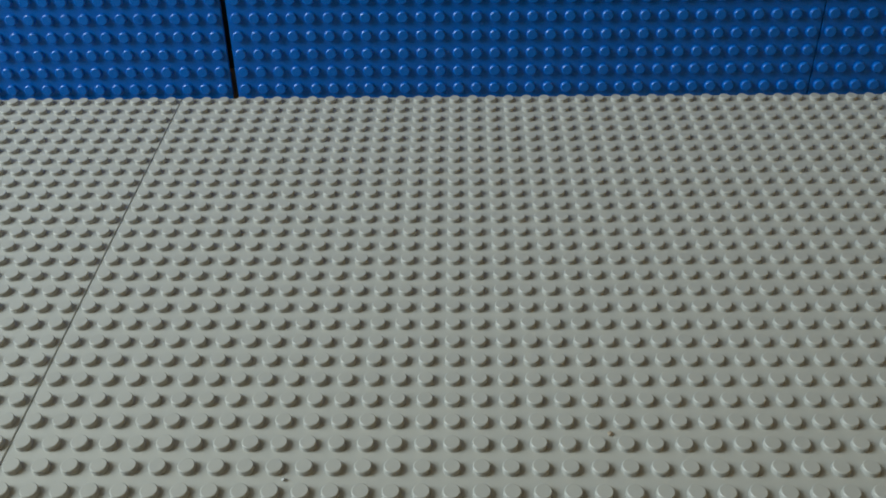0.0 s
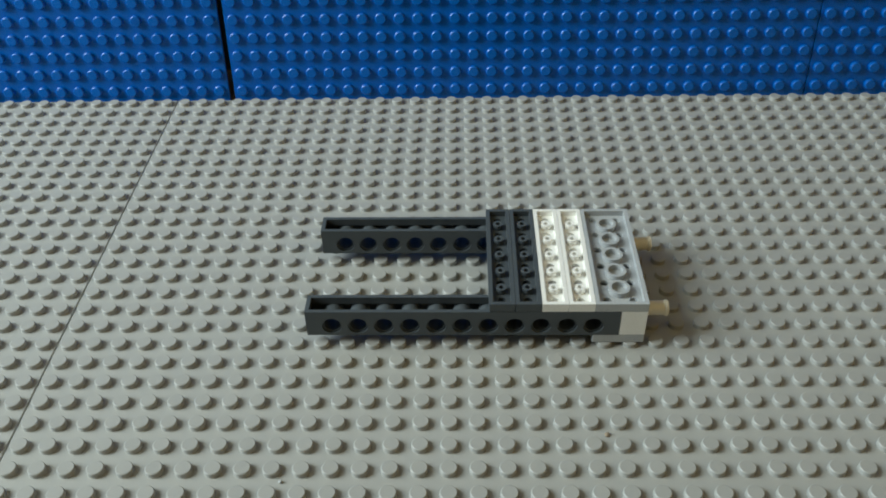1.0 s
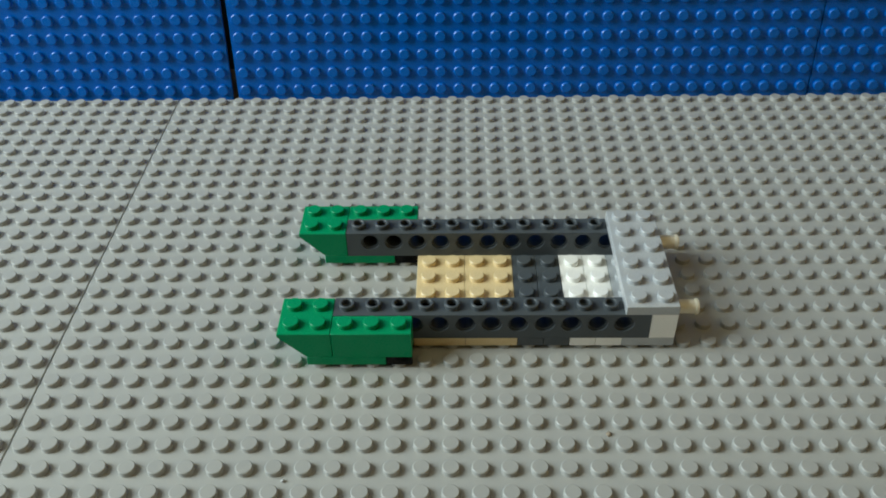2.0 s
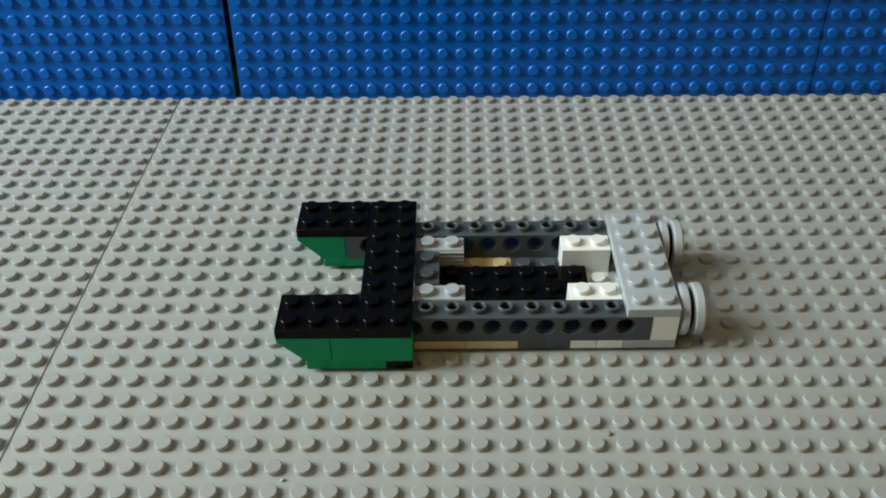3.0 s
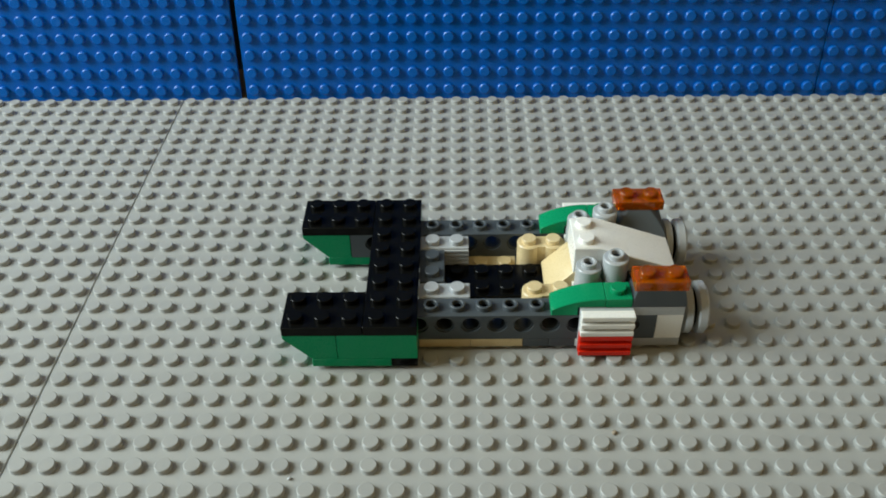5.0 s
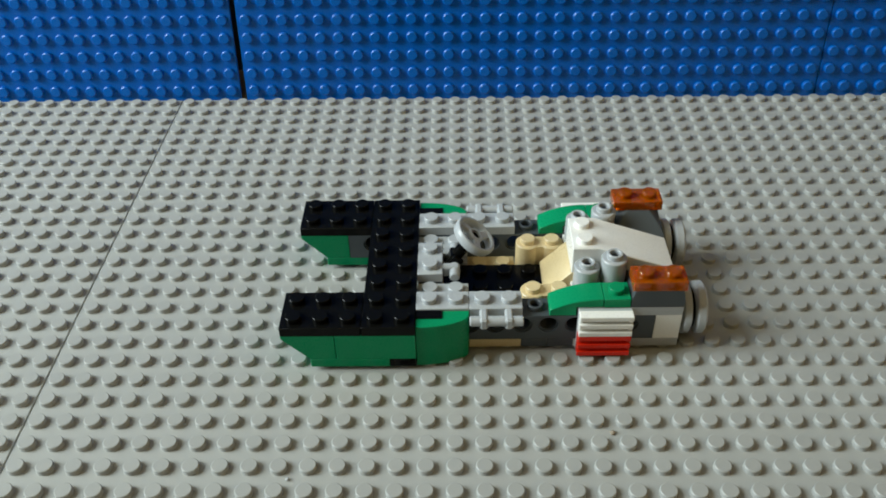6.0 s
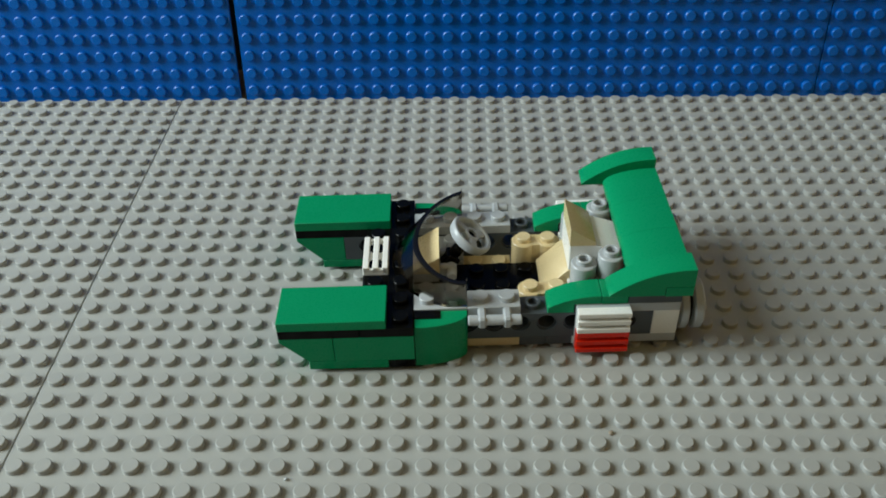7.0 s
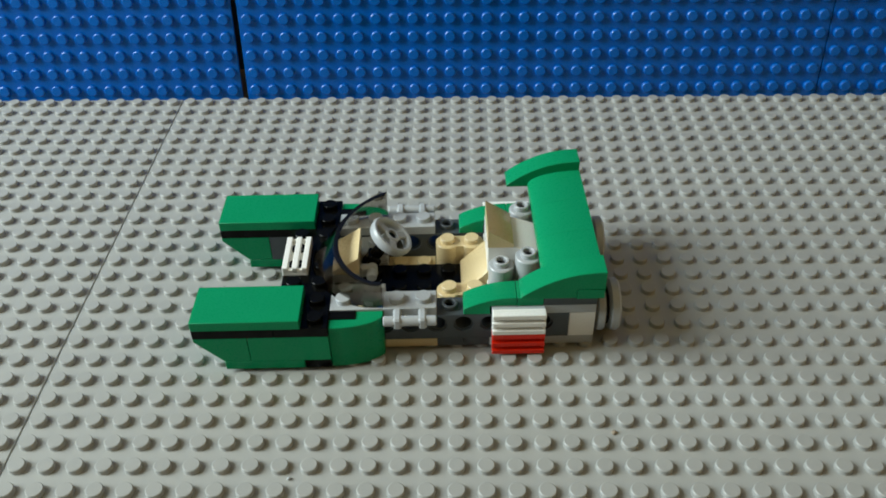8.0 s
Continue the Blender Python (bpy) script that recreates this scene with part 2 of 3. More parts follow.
def crumb(label, size, at, material):
    """A speck of dirt that lies between the studs; also used for a pale scuff mark."""
    bm = bmesh.new()
    bmesh.ops.create_icosphere(bm, subdivisions=2, radius=size)
    for v in bm.verts:
        v.co *= 0.75 + 0.5 * noise.noise(v.co * 900 + Vector((*at, 0)) * 40)
        v.co.z *= 0.6
    low = min(v.co.z for v in bm.verts)
    ob = tagged(new("crumb", finish(bm, "crumb", material, 80)), label, "crumb")
    ob.location = (at[0], at[1], -low)


crumb("small brown crumb lying on the grey building plate", 0.0010, (0.1682, -0.1919), M_CRUMB)
# a light scuff on the plate, modelled as a small speck
crumb("small pale scuff mark on the grey building plate, built as a raised speck", 0.0007, (0.0788, -0.2077), M_LGREY)


# ---- pieces of the toy car ----
def beam():
    """A long brick with a row of round holes through it and hollow studs."""
    bm = bmesh.new()
    n, L, h, g = 12, 12 * U, 3 * H, GAP
    K = 24
    mid = 0.0058
    for side, y in ((0, g), (1, U - g)):
        inn = y + (0.0008 if side == 0 else -0.0008)
        for i in range(1, n):
            cx = i * U
            x0, x1 = cx - U / 2, cx + U / 2
            rim, low, bore, out = [], [], [], []
            for k in range(K):
                a = 2 * math.pi * k / K + math.pi / K
                ca, sa = math.cos(a), math.sin(a)
                rim.append((cx + 0.0031 * ca, y, mid + 0.0031 * sa))
                low.append((cx + 0.0031 * ca, inn, mid + 0.0031 * sa))
                bore.append((cx + 0.0025 * ca, inn, mid + 0.0025 * sa))
                t = min((U / 2) / abs(ca) if abs(ca) > 1e-6 else 9, ((h - mid) if sa > 0 else mid) / abs(sa) if abs(sa) > 1e-6 else 9)
                out.append((cx + t * ca, y, mid + t * sa))
            o, r1, r2, r3 = ring(bm, out), ring(bm, rim), ring(bm, low), ring(bm, bore)
            band(bm, o, r1), band(bm, r1, r2), band(bm, r2, r3)
            for sx in (x0, x1):
                for sz in (0, h):
                    near = sorted(o, key=lambda v: (v.co.x - sx) ** 2 + (v.co.z - sz) ** 2)[:2]
                    if (near[0].co - near[1].co).length > 1e-5:
                        bm.faces.new((near[0], near[1], bm.verts.new((sx, y, sz))))
            if side == 0:
                far = ring(bm, [(q[0], U - g - 0.0008, q[2]) for q in bore])
                band(bm, r3, far)
                tube = [ring(bm, circle(cx, mid, yy, 0.0031, K, "y")) for yy in (y + 0.0012, U - y - 0.0012)]
                band(bm, tube[0], tube[1])
        for x0, x1 in ((g, U / 2), (L - U / 2, L - g)):
            bm.faces.new(ring(bm, [(x0, y, 0), (x1, y, 0), (x1, y, h), (x0, y, h)]))
    for x in (g, L - g):
        bm.faces.new(ring(bm, [(x, g, 0), (x, U - g, 0), (x, U - g, h), (x, g, h)]))
    bm.faces.new(ring(bm, [(g, g, h), (L - g, g, h), (L - g, U - g, h), (g, U - g, h)]))
    w = 0.0013
    o, i0, i1 = (ring(bm, [(a, b, z), (L - a, b, z), (L - a, U - b, z), (a, U - b, z)]) for a, b, z in ((g, g, 0), (w, w, 0), (w, w, 0.0026)))
    band(bm, o, i0), band(bm, i0, i1)
    bm.faces.new(ring(bm, [(w, w, h - 0.0009), (L - w, w, h - 0.0009), (L - w, U - w, h - 0.0009), (w, U - w, h - 0.0009)]))
    for i in range(n):
        stud(bm, (i + 0.5) * U, U / 2, h, True)
    return bm


def tile(nx, ny):
    bm = bmesh.new()
    shell(bm, nx, ny, H, posts=False, pits=False)
    return bm


def grille_tile():
    """A flat 1 x 2 piece with raised bars along it."""
    bm = bmesh.new()
    g = GAP
    box(bm, g, g, 0, 2 * U - g, U - g, 0.0012, 0.0002)
    for x in (g, 2 * U - g - 0.0011):
        box(bm, x, g + 0.0002, 0.001, x + 0.0011, U - g - 0.0002, 0.0024, 0.0002)
    for k in range(3):
        y = g + k * (U - 2 * g - 0.0018) / 2
        box(bm, g, y, 0.001, 2 * U - g, y + 0.0018, H, 0.0002)
    return bm


def slope(nx, ny, levels, flat, lip=0.0012, foot=0.0):
    """A roof-like piece: full height over the last `flat` studs in x, falling to the lip at x = 0."""
    bm = bmesh.new()
    g, h = GAP, levels * H
    prism(bm, [(g, 0), (nx * U - g, 0), (nx * U - g, h), ((nx - flat) * U, h), (g, lip)], g, ny * U - g)
    for i in range(flat):
        for j in range(ny):
            stud(bm, (nx - flat + i + 0.5) * U, (j + 0.5) * U, h)
    return bm


def inverted_slope():
    bm = bmesh.new()
    g, h = GAP, 3 * H
    prism(bm, [(U, 0), (2 * U - g, 0), (2 * U - g, h), (g, h), (g, h - 0.0014)], g, 2 * U - g)
    for i in range(2):
        for j in range(2):
            stud(bm, (i + 0.5) * U, (j + 0.5) * U, h)
    return bm


def wing_panel():
    """A 2 x 2 curved piece; its front overhangs and reaches one level lower than its seat."""
    bm = bmesh.new()
    g, L, high, low = GAP, 2 * U, 1.0 * H, -0.95 * H + 0.0009
    prof = [(-0.001, -0.95 * H), (U - g, -0.95 * H), (U - g, 0.0001), (L - g, 0.0001), (L - g, high)]
    for k in range(1, 15):
        a = math.pi / 2 * k / 14
        prof.append((L - g - (L - g + 0.001) * math.sin(a), low + (high - low) * math.cos(a)))
    prism(bm, prof, 0.00002, 2 * U - 0.00002, "y", 0.00006)
    return bm


def wing_end():
    """A three-stud curved piece whose overhanging front reaches one level lower than its seat."""
    bm = bmesh.new()
    g, L, high, low = GAP, 3 * U, 2.0 * H, -0.95 * H + 0.0008
    prof = [(g, -0.95 * H), (2 * U - g, -0.95 * H), (2 * U - g, 0.0001), (L - g, 0.0001), (L - g, high)]
    for k in range(1, 15):
        u = k / 14
        prof.append((L - g - (L - 2 * g) * u, low + (high - low) * (1 - u ** 2.25)))
    prism(bm, prof, g, U - g, "y", 0.00015)
    return bm


def fender_bow():
    """A short curved piece whose front half reaches one level lower."""
    bm = bmesh.new()
    g = GAP
    prof = [(g, 0), (U, 0), (U, H), (2 * U - g, H), (2 * U - g, 2 * H)]
    for k in range(1, 13):
        u = k / 12
        prof.append((2 * U - g - (2 * U - 2 * g) * u, 0.0022 + (2 * H - 0.0022) * (1 - u ** 2.2)))
    prism(bm, prof, g, U - g, "y", 0.00018)
    return bm


def grille_brick():
    """A 1 x 2 brick with ribs along its long sides."""
    bm = bmesh.new()
    h = 3 * H
    box(bm, GAP, 0.0007, 0, 2 * U - GAP, U - 0.0007, h)
    for k in range(6):
        z = 0.0003 + k * (h - 0.0003) / 6
        box(bm, GAP, GAP, z, 2 * U - GAP, U - GAP, z + 0.0009, 0.0001)
    for i in range(2):
        stud(bm, (i + 0.5) * U, U / 2, h)
    return bm


def log_brick():
    """A 1 x 2 brick shaped like two short round logs."""
    bm = bmesh.new()
    h = 3 * H
    for i in range(2):
        lathe(bm, (i + 0.5) * U, U / 2, [(U / 2 - 0.0001, 0), (U / 2 - 0.0001, h - 0.0003), (U / 2 - 0.0004, h)], 28)
        stud(bm, (i + 0.5) * U, U / 2, h)
    box(bm, U / 2, 0.0012, 0, 1.5 * U, U - 0.0012, h - 0.0001, 0)
    return bm


def round_brick():
    bm = bmesh.new()
    h, r = 3 * H, U / 2 - 0.0001
    lathe(bm, U / 2, U / 2, [(0.0030, 0), (0.0030, 0.0016), (r, 0.0016), (r, h - 0.0003), (r - 0.0003, h)], 28)
    stud(bm, U / 2, U / 2, h, True, n=24)
    return bm


def pin_brick():
    """A 1 x 2 brick, with the round hole that takes a pin in its long side."""
    return brick(1, 2, 3)


def axle_pin():
    bm = bmesh.new()
    lathe(bm, 0, 0, [(0.0022, -0.007), (0.0024, -0.0065), (0.0024, -0.0002), (0.0030, -0.0002), (0.0030, 0.0006), (0.0023, 0.0006), (0.0023, 0.0066), (0.0026, 0.0069), (0.0026, 0.0076), (0.0022, 0.0079), (0.0014, 0.0079), (0.0014, 0.002)], 20, "x")
    return bm


def nozzle():
    """A grooved wheel worn on a pin, its wide open face to the rear."""
    bm = bmesh.new()
    lathe(bm, 0, 0, [(0.0027, 0.0009), (0.0074, 0.0009), (0.0080, 0.0012), (0.0081, 0.0017), (0.0081, 0.0030), (0.0076, 0.0034), (0.0052, 0.0037), (0.0050, 0.0046), (0.0076, 0.0050), (0.0081, 0.0054), (0.0082, 0.0074), (0.0074, 0.0081), (0.0060, 0.0070), (0.0030, 0.0060), (0.0027, 0.0060)], 36, "x", caps=False)
    return bm


def tyre_band():
    bm = bmesh.new()
    lathe(bm, 0, 0, [(0.0050, 0.0037), (0.0062, 0.0037), (0.0064, 0.0041), (0.0062, 0.0045), (0.0050, 0.0045)], 32, "x", caps=False)
    return bm


def bracket(outward):
    """A flat 1 x 2 piece with a 2 x 2 studded face hanging down on its outer side."""
    bm = bmesh.new()
    g = GAP
    t = 0.0017
    shell(bm, 2, 1, H)
    for i in range(2):
        stud(bm, (i + 0.5) * U, U / 2, H)
    y0, y1 = (-t, -0.00002) if outward < 0 else (U + 0.00002, U + t)
    box(bm, g, y0, H - 2 * U + 2 * g, 2 * U - g, y1, H - g)
    for i in range(2):
        for j in range(2):
            cz = H - (j + 0.5) * U
            yy, d = (y0, -1) if outward < 0 else (y1, 1)
            lathe(bm, (i + 0.5) * U, cz, [(0.0024, yy), (0.0024, yy + d * 0.0015), (0.0022, yy + d * 0.0017), (0.0017, yy + d * 0.0017), (0.0015, yy + d * 0.0015), (0.0015, yy + d * 0.0004)], 20, "y")
    return bm


def bar_plate(outward):
    """A flat 1 x 2 piece with a round bar held along its outer side."""
    bm = brick(2, 1, 1)
    cy = -0.0037 if outward < 0 else U + 0.0037
    cz = 0.0016
    lathe(bm, cy, cz, [(0.0013, GAP), (0.0016, GAP + 0.0003), (0.0016, 2 * U - GAP - 0.0003), (0.0013, 2 * U - GAP)], 18, "x")
    for x in (0.0030, 2 * U - 0.0030 - 0.0025):
        y0, y1 = (cy - 0.0017, 0.0002) if outward < 0 else (U - 0.0002, cy + 0.0017)
        box(bm, x, y0, cz - 0.0023, x + 0.0025, y1, cz + 0.0019, 0.0006)
    return bm


def side_bow(outward):
    """A 2 x 2 curved piece worn on the flank, studs inward: thick at the front, thin at the rear. x along, y outward, z up."""
    bm = bmesh.new()
    g, L, tmax, tmin = GAP, 2 * U, 0.0072, 0.0016
    prof = [(g, 0), (L - g, 0), (L - g, tmin)]
    for k in range(11, -1, -1):
        a = math.pi / 2 * k / 12
        prof.append((g + (L - 2 * g) * math.sin(a), tmin + (tmax - tmin) * math.cos(a)))
    prism(bm, [(u, outward * v) for u, v in prof], g, 2 * U - g, "z", 0.00018)
    return bm


def flank_clip(outward):
    """The small end of a clip that shows above the flank piece."""
    bm = bmesh.new()
    y0, y1 = sorted((0.0001 * outward, 0.0036 * outward))
    box(bm, GAP, y0, 0, U - GAP, y1, 0.0026, 0.0002)
    return bm


def round_sided_slope():
    """A low 2 x 2 slope with two studs at its high back edge and sides that draw in towards the top. It falls towards -y."""
    bm = bmesh.new()
    g, h, W = GAP, 2 * H, 2 * U
    for x0, x1, y0, y1, z in ((g, W - g, g, W - g, 0), (g, W - g, g, W - g, 0.0011)):
        ring(bm, [(x0, y0, z), (x1, y0, z), (x1, y1, z), (x0, y1, z)])
    for k in range(7):
        a = math.pi / 2 * k / 6
        z = 0.0011 + (h - 0.0011) * math.sin(a)
        inset = 0.0044 * (math.sin(a)) ** 1.5
        y = g + U * 0.95 * (z - 0.0011) / (h - 0.0011)
        ring(bm, [(g + inset, y, z), (W - g - inset, y, z)])
        ring(bm, [(g + inset * 0.3, W - g - 0.0045, z), (W - g - inset * 0.3, W - g - 0.0045, z), (g + inset * 0.22, W - g, z), (W - g - inset * 0.22, W - g, z)])
    bmesh.ops.convex_hull(bm, input=bm.verts)
    for i in range(2):
        stud(bm, (i + 0.5) * U, 1.5 * U, h)
    return bm


def steering_clip():
    """A clip that grips the bar, with a short rod up to the wheel. z is the way of the rod."""
    bm = bmesh.new()
    box(bm, -0.0030, -0.0022, -0.0026, 0.0026, 0.0022, 0.0022, 0.0006)
    box(bm, -0.0042, -0.0018, -0.0010, -0.0028, 0.0018, 0.0034, 0.0003)
    lathe(bm, 0, 0, [(0.0020, 0.0018), (0.0020, 0.0048), (0.0015, 0.0052), (0.0016, 0.0112), (0.0012, 0.0117)], 16)
    return bm


def steering_wheel():
    """A deep-rimmed wheel with three spokes and an open hub, in the plane of x and y."""
    bm = bmesh.new()
    rings = lathe(bm, 0, 0, [(0.0073, -0.0004), (0.0073, 0.0006), (0.0069, 0.0012), (0.0062, 0.0012), (0.0057, 0.0006), (0.0055, -0.0006), (0.0057, -0.0018), (0.0062, -0.0022), (0.0069, -0.0018)], 40, caps=False)
    band(bm, rings[-1], rings[0])
    hub = lathe(bm, 0, 0, [(0.0027, -0.0034), (0.0027, 0.0006), (0.0024, 0.0010), (0.0017, 0.0010), (0.0017, -0.0034)], 20, caps=False)
    band(bm, hub[-1], hub[0])
    for k in range(3):
        b2 = bmesh.new()
        box(b2, 0.0023, -0.0013, -0.0008, 0.0060, 0.0013, 0.0008, 0.0003)
        me = bpy.data.meshes.new("tmp")
        b2.transform(Matrix.Rotation(2 * math.pi * k / 3 + 0.5, 4, "Z"))
        b2.to_mesh(me)
        b2.free()
        bm.from_mesh(me)
        bpy.data.meshes.remove(me)
    return bm


def windscreen(rim=False):
    """A thin clear screen: bowed towards the front, raked, with straight flanks. Origin under the middle of its foot.
    rim: only the band along its upper edge, a little proud of the screen, which paints the edge's dark reflections."""
    bm = bmesh.new()
    n, m, t, tall = 48, 10, 0.0013, 0.0076
    half, long = 2.93 * U, 2.9 * U

    def plan(s, nose, turn, off):
        """A point of the outline: half an ellipse from s = -0.75 to 0.75, then straight flanks."""
        if abs(s) <= 0.75:
            a = s / 0.75 * math.pi / 2
            return turn - (turn - nose - off) * max(math.cos(a), 0) ** 1.3, (half - off) * math.sin(a)
        k = (abs(s) - 0.75) / 0.25
        return turn + (long - turn) * k, math.copysign(half - off, s)

    def at(s, v, off):
        if rim:
            v, off = 0.94 + 0.065 * v, (off - t / 2) * 1.06 + t / 2
        x, y = plan(s, 0.92 * U * v, (2.3 + 0.55 * v) * U, off)
        return (x, y, (tall + 0.0028 * abs(s) ** 2) * v)
    grids = [[[bm.verts.new(at(2 * i / n - 1, j / m, off)) for j in range(m + 1)] for i in range(n + 1)] for off in (0.0, t)]
    A, B = grids
    for G in grids:
        for i in range(n):
            for j in range(m):
                bm.faces.new((G[i][j], G[i + 1][j], G[i + 1][j + 1], G[i][j + 1]))
    for i in range(n):
        for j in (0, m):
            bm.faces.new((A[i][j], A[i + 1][j], B[i + 1][j], B[i][j]))
    for j in range(m):
        for i in (0, n):
            bm.faces.new((A[i][j], A[i][j + 1], B[i][j + 1], B[i][j]))
    return bm


# ---- the car, piece by piece in the order of its building ----
CAR_Z = 0.0017
car = tagged(new("toy_car"), "green, black, white and tan toy car of small studded building bricks", "toy car")

PIECES = []     # (object, pose in the car, seconds at which it is put on)


def put(t, name, bm, material, x, y, level, label="", turn=None, angle=35):
    """Adds a piece at studs x, y and a level counted in flat plates."""
    m = pose(x * U, y * U, level * H)
    if turn is not None:
        m = m @ turn
    ob = part(name, bm, material, car, label, angle=angle)
    PIECES.append((ob, m, t))
    return ob


def under(name, bm, material, parent, label=""):
    return part(name, bm, material, parent, label)


FLIP_Y = pose(0, 0, 0, 0, 0, 180)

put(0.2, "plate", brick(2, 6, 1), M_LGREY, 11, 0, 0, "light grey plate two by six")
for y in (0, 4):
    b = put(0.3, "brick", pin_brick(), M_WHITE, 12, y, 1, "white brick with a tan pin")
    q = under("pin", axle_pin(), M_PIN, b, "pale tan pin")
    q.matrix_basis = pose(U, U, 0.0056)
put(0.4, "beam", beam(), M_DGREY, 0, 5, 1, "dark grey beam with round holes")
put(0.5, "beam", beam(), M_DGREY, 0, 0, 1, "dark grey beam with round holes")
put(0.6, "plate", brick(2, 6, 1), M_LGREY, 11, 0, 4, "light grey plate two by six")
for x in (9, 10):
    put(0.8, "plate", brick(1, 6, 1), M_WHITE, x, 0, 0, "white plate one by six")
put(0.9, "plate", brick(1, 6, 1), M_DGREY, 8, 0, 0, "dark grey plate one by six")
put(1.0, "plate", brick(1, 6, 1), M_DGREY, 7, 0, 0, "dark grey plate one by six")
put(1.1, "plate", brick(2, 6, 1), M_TAN, 5, 0, 0, "tan plate two by six")
put(1.2, "plate", brick(2, 6, 1), M_TAN, 3, 0, 0, "tan plate two by six")
for y in (-1, 5):
    put(1.3, "plate", brick(1, 2, 1), M_BLACK, 2, y, 0, "black plate one by two")
put(1.4, "plate", brick(3, 2, 1), M_GREEN, -1, -1, 0, "green plate two by three")
put(1.5, "plate", brick(3, 2, 1), M_GREEN, -1, 5, 0, "green plate two by three")
put(1.7, "brick", brick(3, 1, 3), M_GREEN, 0, 6, 1, "green brick one by three")
put(1.8, "brick", brick(3, 1, 3), M_GREEN, 0, -1, 1, "green brick one by three")
put(1.9, "inverted_slope", inverted_slope(), M_GREEN, -2, 5, 1, "green slope that narrows downwards")
put(2.0, "inverted_slope", inverted_slope(), M_GREEN, -2, -1, 1, "green slope that narrows downwards")
put(2.1, "plate", brick(3, 2, 1), M_BLACK, -2, 5, 4, "black plate two by three")
put(2.1, "plate", brick(3, 2, 1), M_BLACK, -2, -1, 4, "black plate two by three")
put(2.2, "plate", brick(2, 8, 1), M_BLACK, 1, -1, 4, "black plate two by eight")
put(2.3, "plate", brick(6, 2, 1), M_BLACK, 4, 2, 1, "black plate two by six")
put(2.4, "brick", brick(1, 2, 3), M_DGREY, 3, 2, 1, "dark grey brick one by two")
put(2.5, "ribbed_brick", grille_brick(), M_LGREY, 3, 4, 1, "light grey brick with ribbed sides")
put(2.5, "ribbed_brick", grille_brick(), M_LGREY, 3, 1, 1, "light grey brick with ribbed sides")
for t, y in ((2.6, 5), (2.7, 1)):
    w = put(t, "exhaust_wheel", nozzle(), M_LGREY, 13, y, 2.75, "light grey grooved wheel at the tail")
    under("band", tyre_band(), M_BLACK, w, "black rubber band")
put(2.9, "brick", brick(2, 1, 3), M_WHITE, 9, 4, 1, "white brick one by two")
put(3.0, "brick", brick(2, 1, 3), M_WHITE, 9, 1, 1, "white brick one by two")
put(3.1, "plate", brick(1, 4, 1), M_WHITE, 10, 1, 4, "white plate one by four")
# slopes over the tail: full height on the outer side
put(3.2, "slope", round_sided_slope(), M_DGREY, 11, 4, 5, "dark grey slope with rounded sides", angle=24)
put(3.3, "slope", round_sided_slope(), M_DGREY, 13, 2, 5, "dark grey slope with rounded sides", FLIP_Y, angle=24)
put(3.3, "log_brick", log_brick(), M_TAN, 7, 4, 1, "tan brick like two logs")
put(3.4, "slope", slope(2, 2, 3, 1), M_TAN, 8, 2, 2, "tan sloped seat back")
put(3.5, "log_brick", log_brick(), M_TAN, 7, 1, 1, "tan brick like two logs")
put(3.6, "bracket", bracket(1), M_LGREY, 9.06, 5, 4, "light grey bracket with a studded face")
put(3.8, "bracket", bracket(-1), M_LGREY, 9.06, 0, 4, "light grey bracket with a studded face")
OUT = -0.0017 / U
for t, y, rx in ((3.7, 6 - OUT, 1), (3.9, OUT, -1)):
    # grilles worn on the brackets' faces
    for dt, mat, level, lab in ((0, M_RED, 0.17, "red grille tile"), (0.1, M_WHITE, 2.67, "white grille tile")):
        turn = pose(0, 0, 0, 90) if rx < 0 else pose(2 * U, 0, 0, 90, 0, 180)
        put(t + dt, "grille_tile", grille_tile(), mat, 9.06, y, level, lab, turn)
put(4.1, "curved_slope", fender_bow(), M_GREEN, 8, 5, 4, "green curved slope")
put(4.2, "plate", brick(1, 1, 1), M_GREEN, 10, 5, 5, "green plate one by one")
put(4.3, "curved_slope", fender_bow(), M_GREEN, 8, 0, 4, "green curved slope")
put(4.3, "plate", brick(1, 1, 1), M_GREEN, 10, 0, 5, "green plate one by one")
put(4.4, "plate", brick(2, 1, 1), M_ORANGE, 11, 5, 7, "clear orange plate one by two")
put(4.5, "plate", brick(2, 1, 1), M_ORANGE, 11, 0, 7, "clear orange plate one by two")
put(4.6, "round_brick", round_brick(), M_LGREY, 10, 4, 5, "light grey round brick")
put(4.7, "round_brick", round_brick(), M_LGREY, 9, 4, 4, "light grey round brick")
put(4.8, "round_brick", round_brick(), M_LGREY, 10, 1, 5, "light grey round brick")
put(4.9, "round_brick", round_brick(), M_LGREY, 9, 1, 4, "light grey round brick")
put(5.0, "slope", slope(4, 2, 3, 1), M_WHITE, 13, 4, 5, "white slope behind the seat", FLIP_Y)
put(5.1, "plate", brick(2, 1, 1), M_LGREY, 3, 5, 4, "light grey plate one by two")
put(5.1, "plate", brick(2, 1, 1), M_LGREY, 3, 0, 4, "light grey plate one by two")
put(5.2, "bar_plate", bar_plate(1), M_LGREY, 5, 5, 4, "light grey plate with a round bar")
put(5.3, "bar_plate", bar_plate(-1), M_LGREY, 5, 0, 4, "light grey plate with a round bar")
put(5.4, "clip", flank_clip(1), M_BLACK, 3, 6, 4.1, "black flank clip")
put(5.4, "clip", flank_clip(-1), M_BLACK, 3, 0, 4.1, "black flank clip")
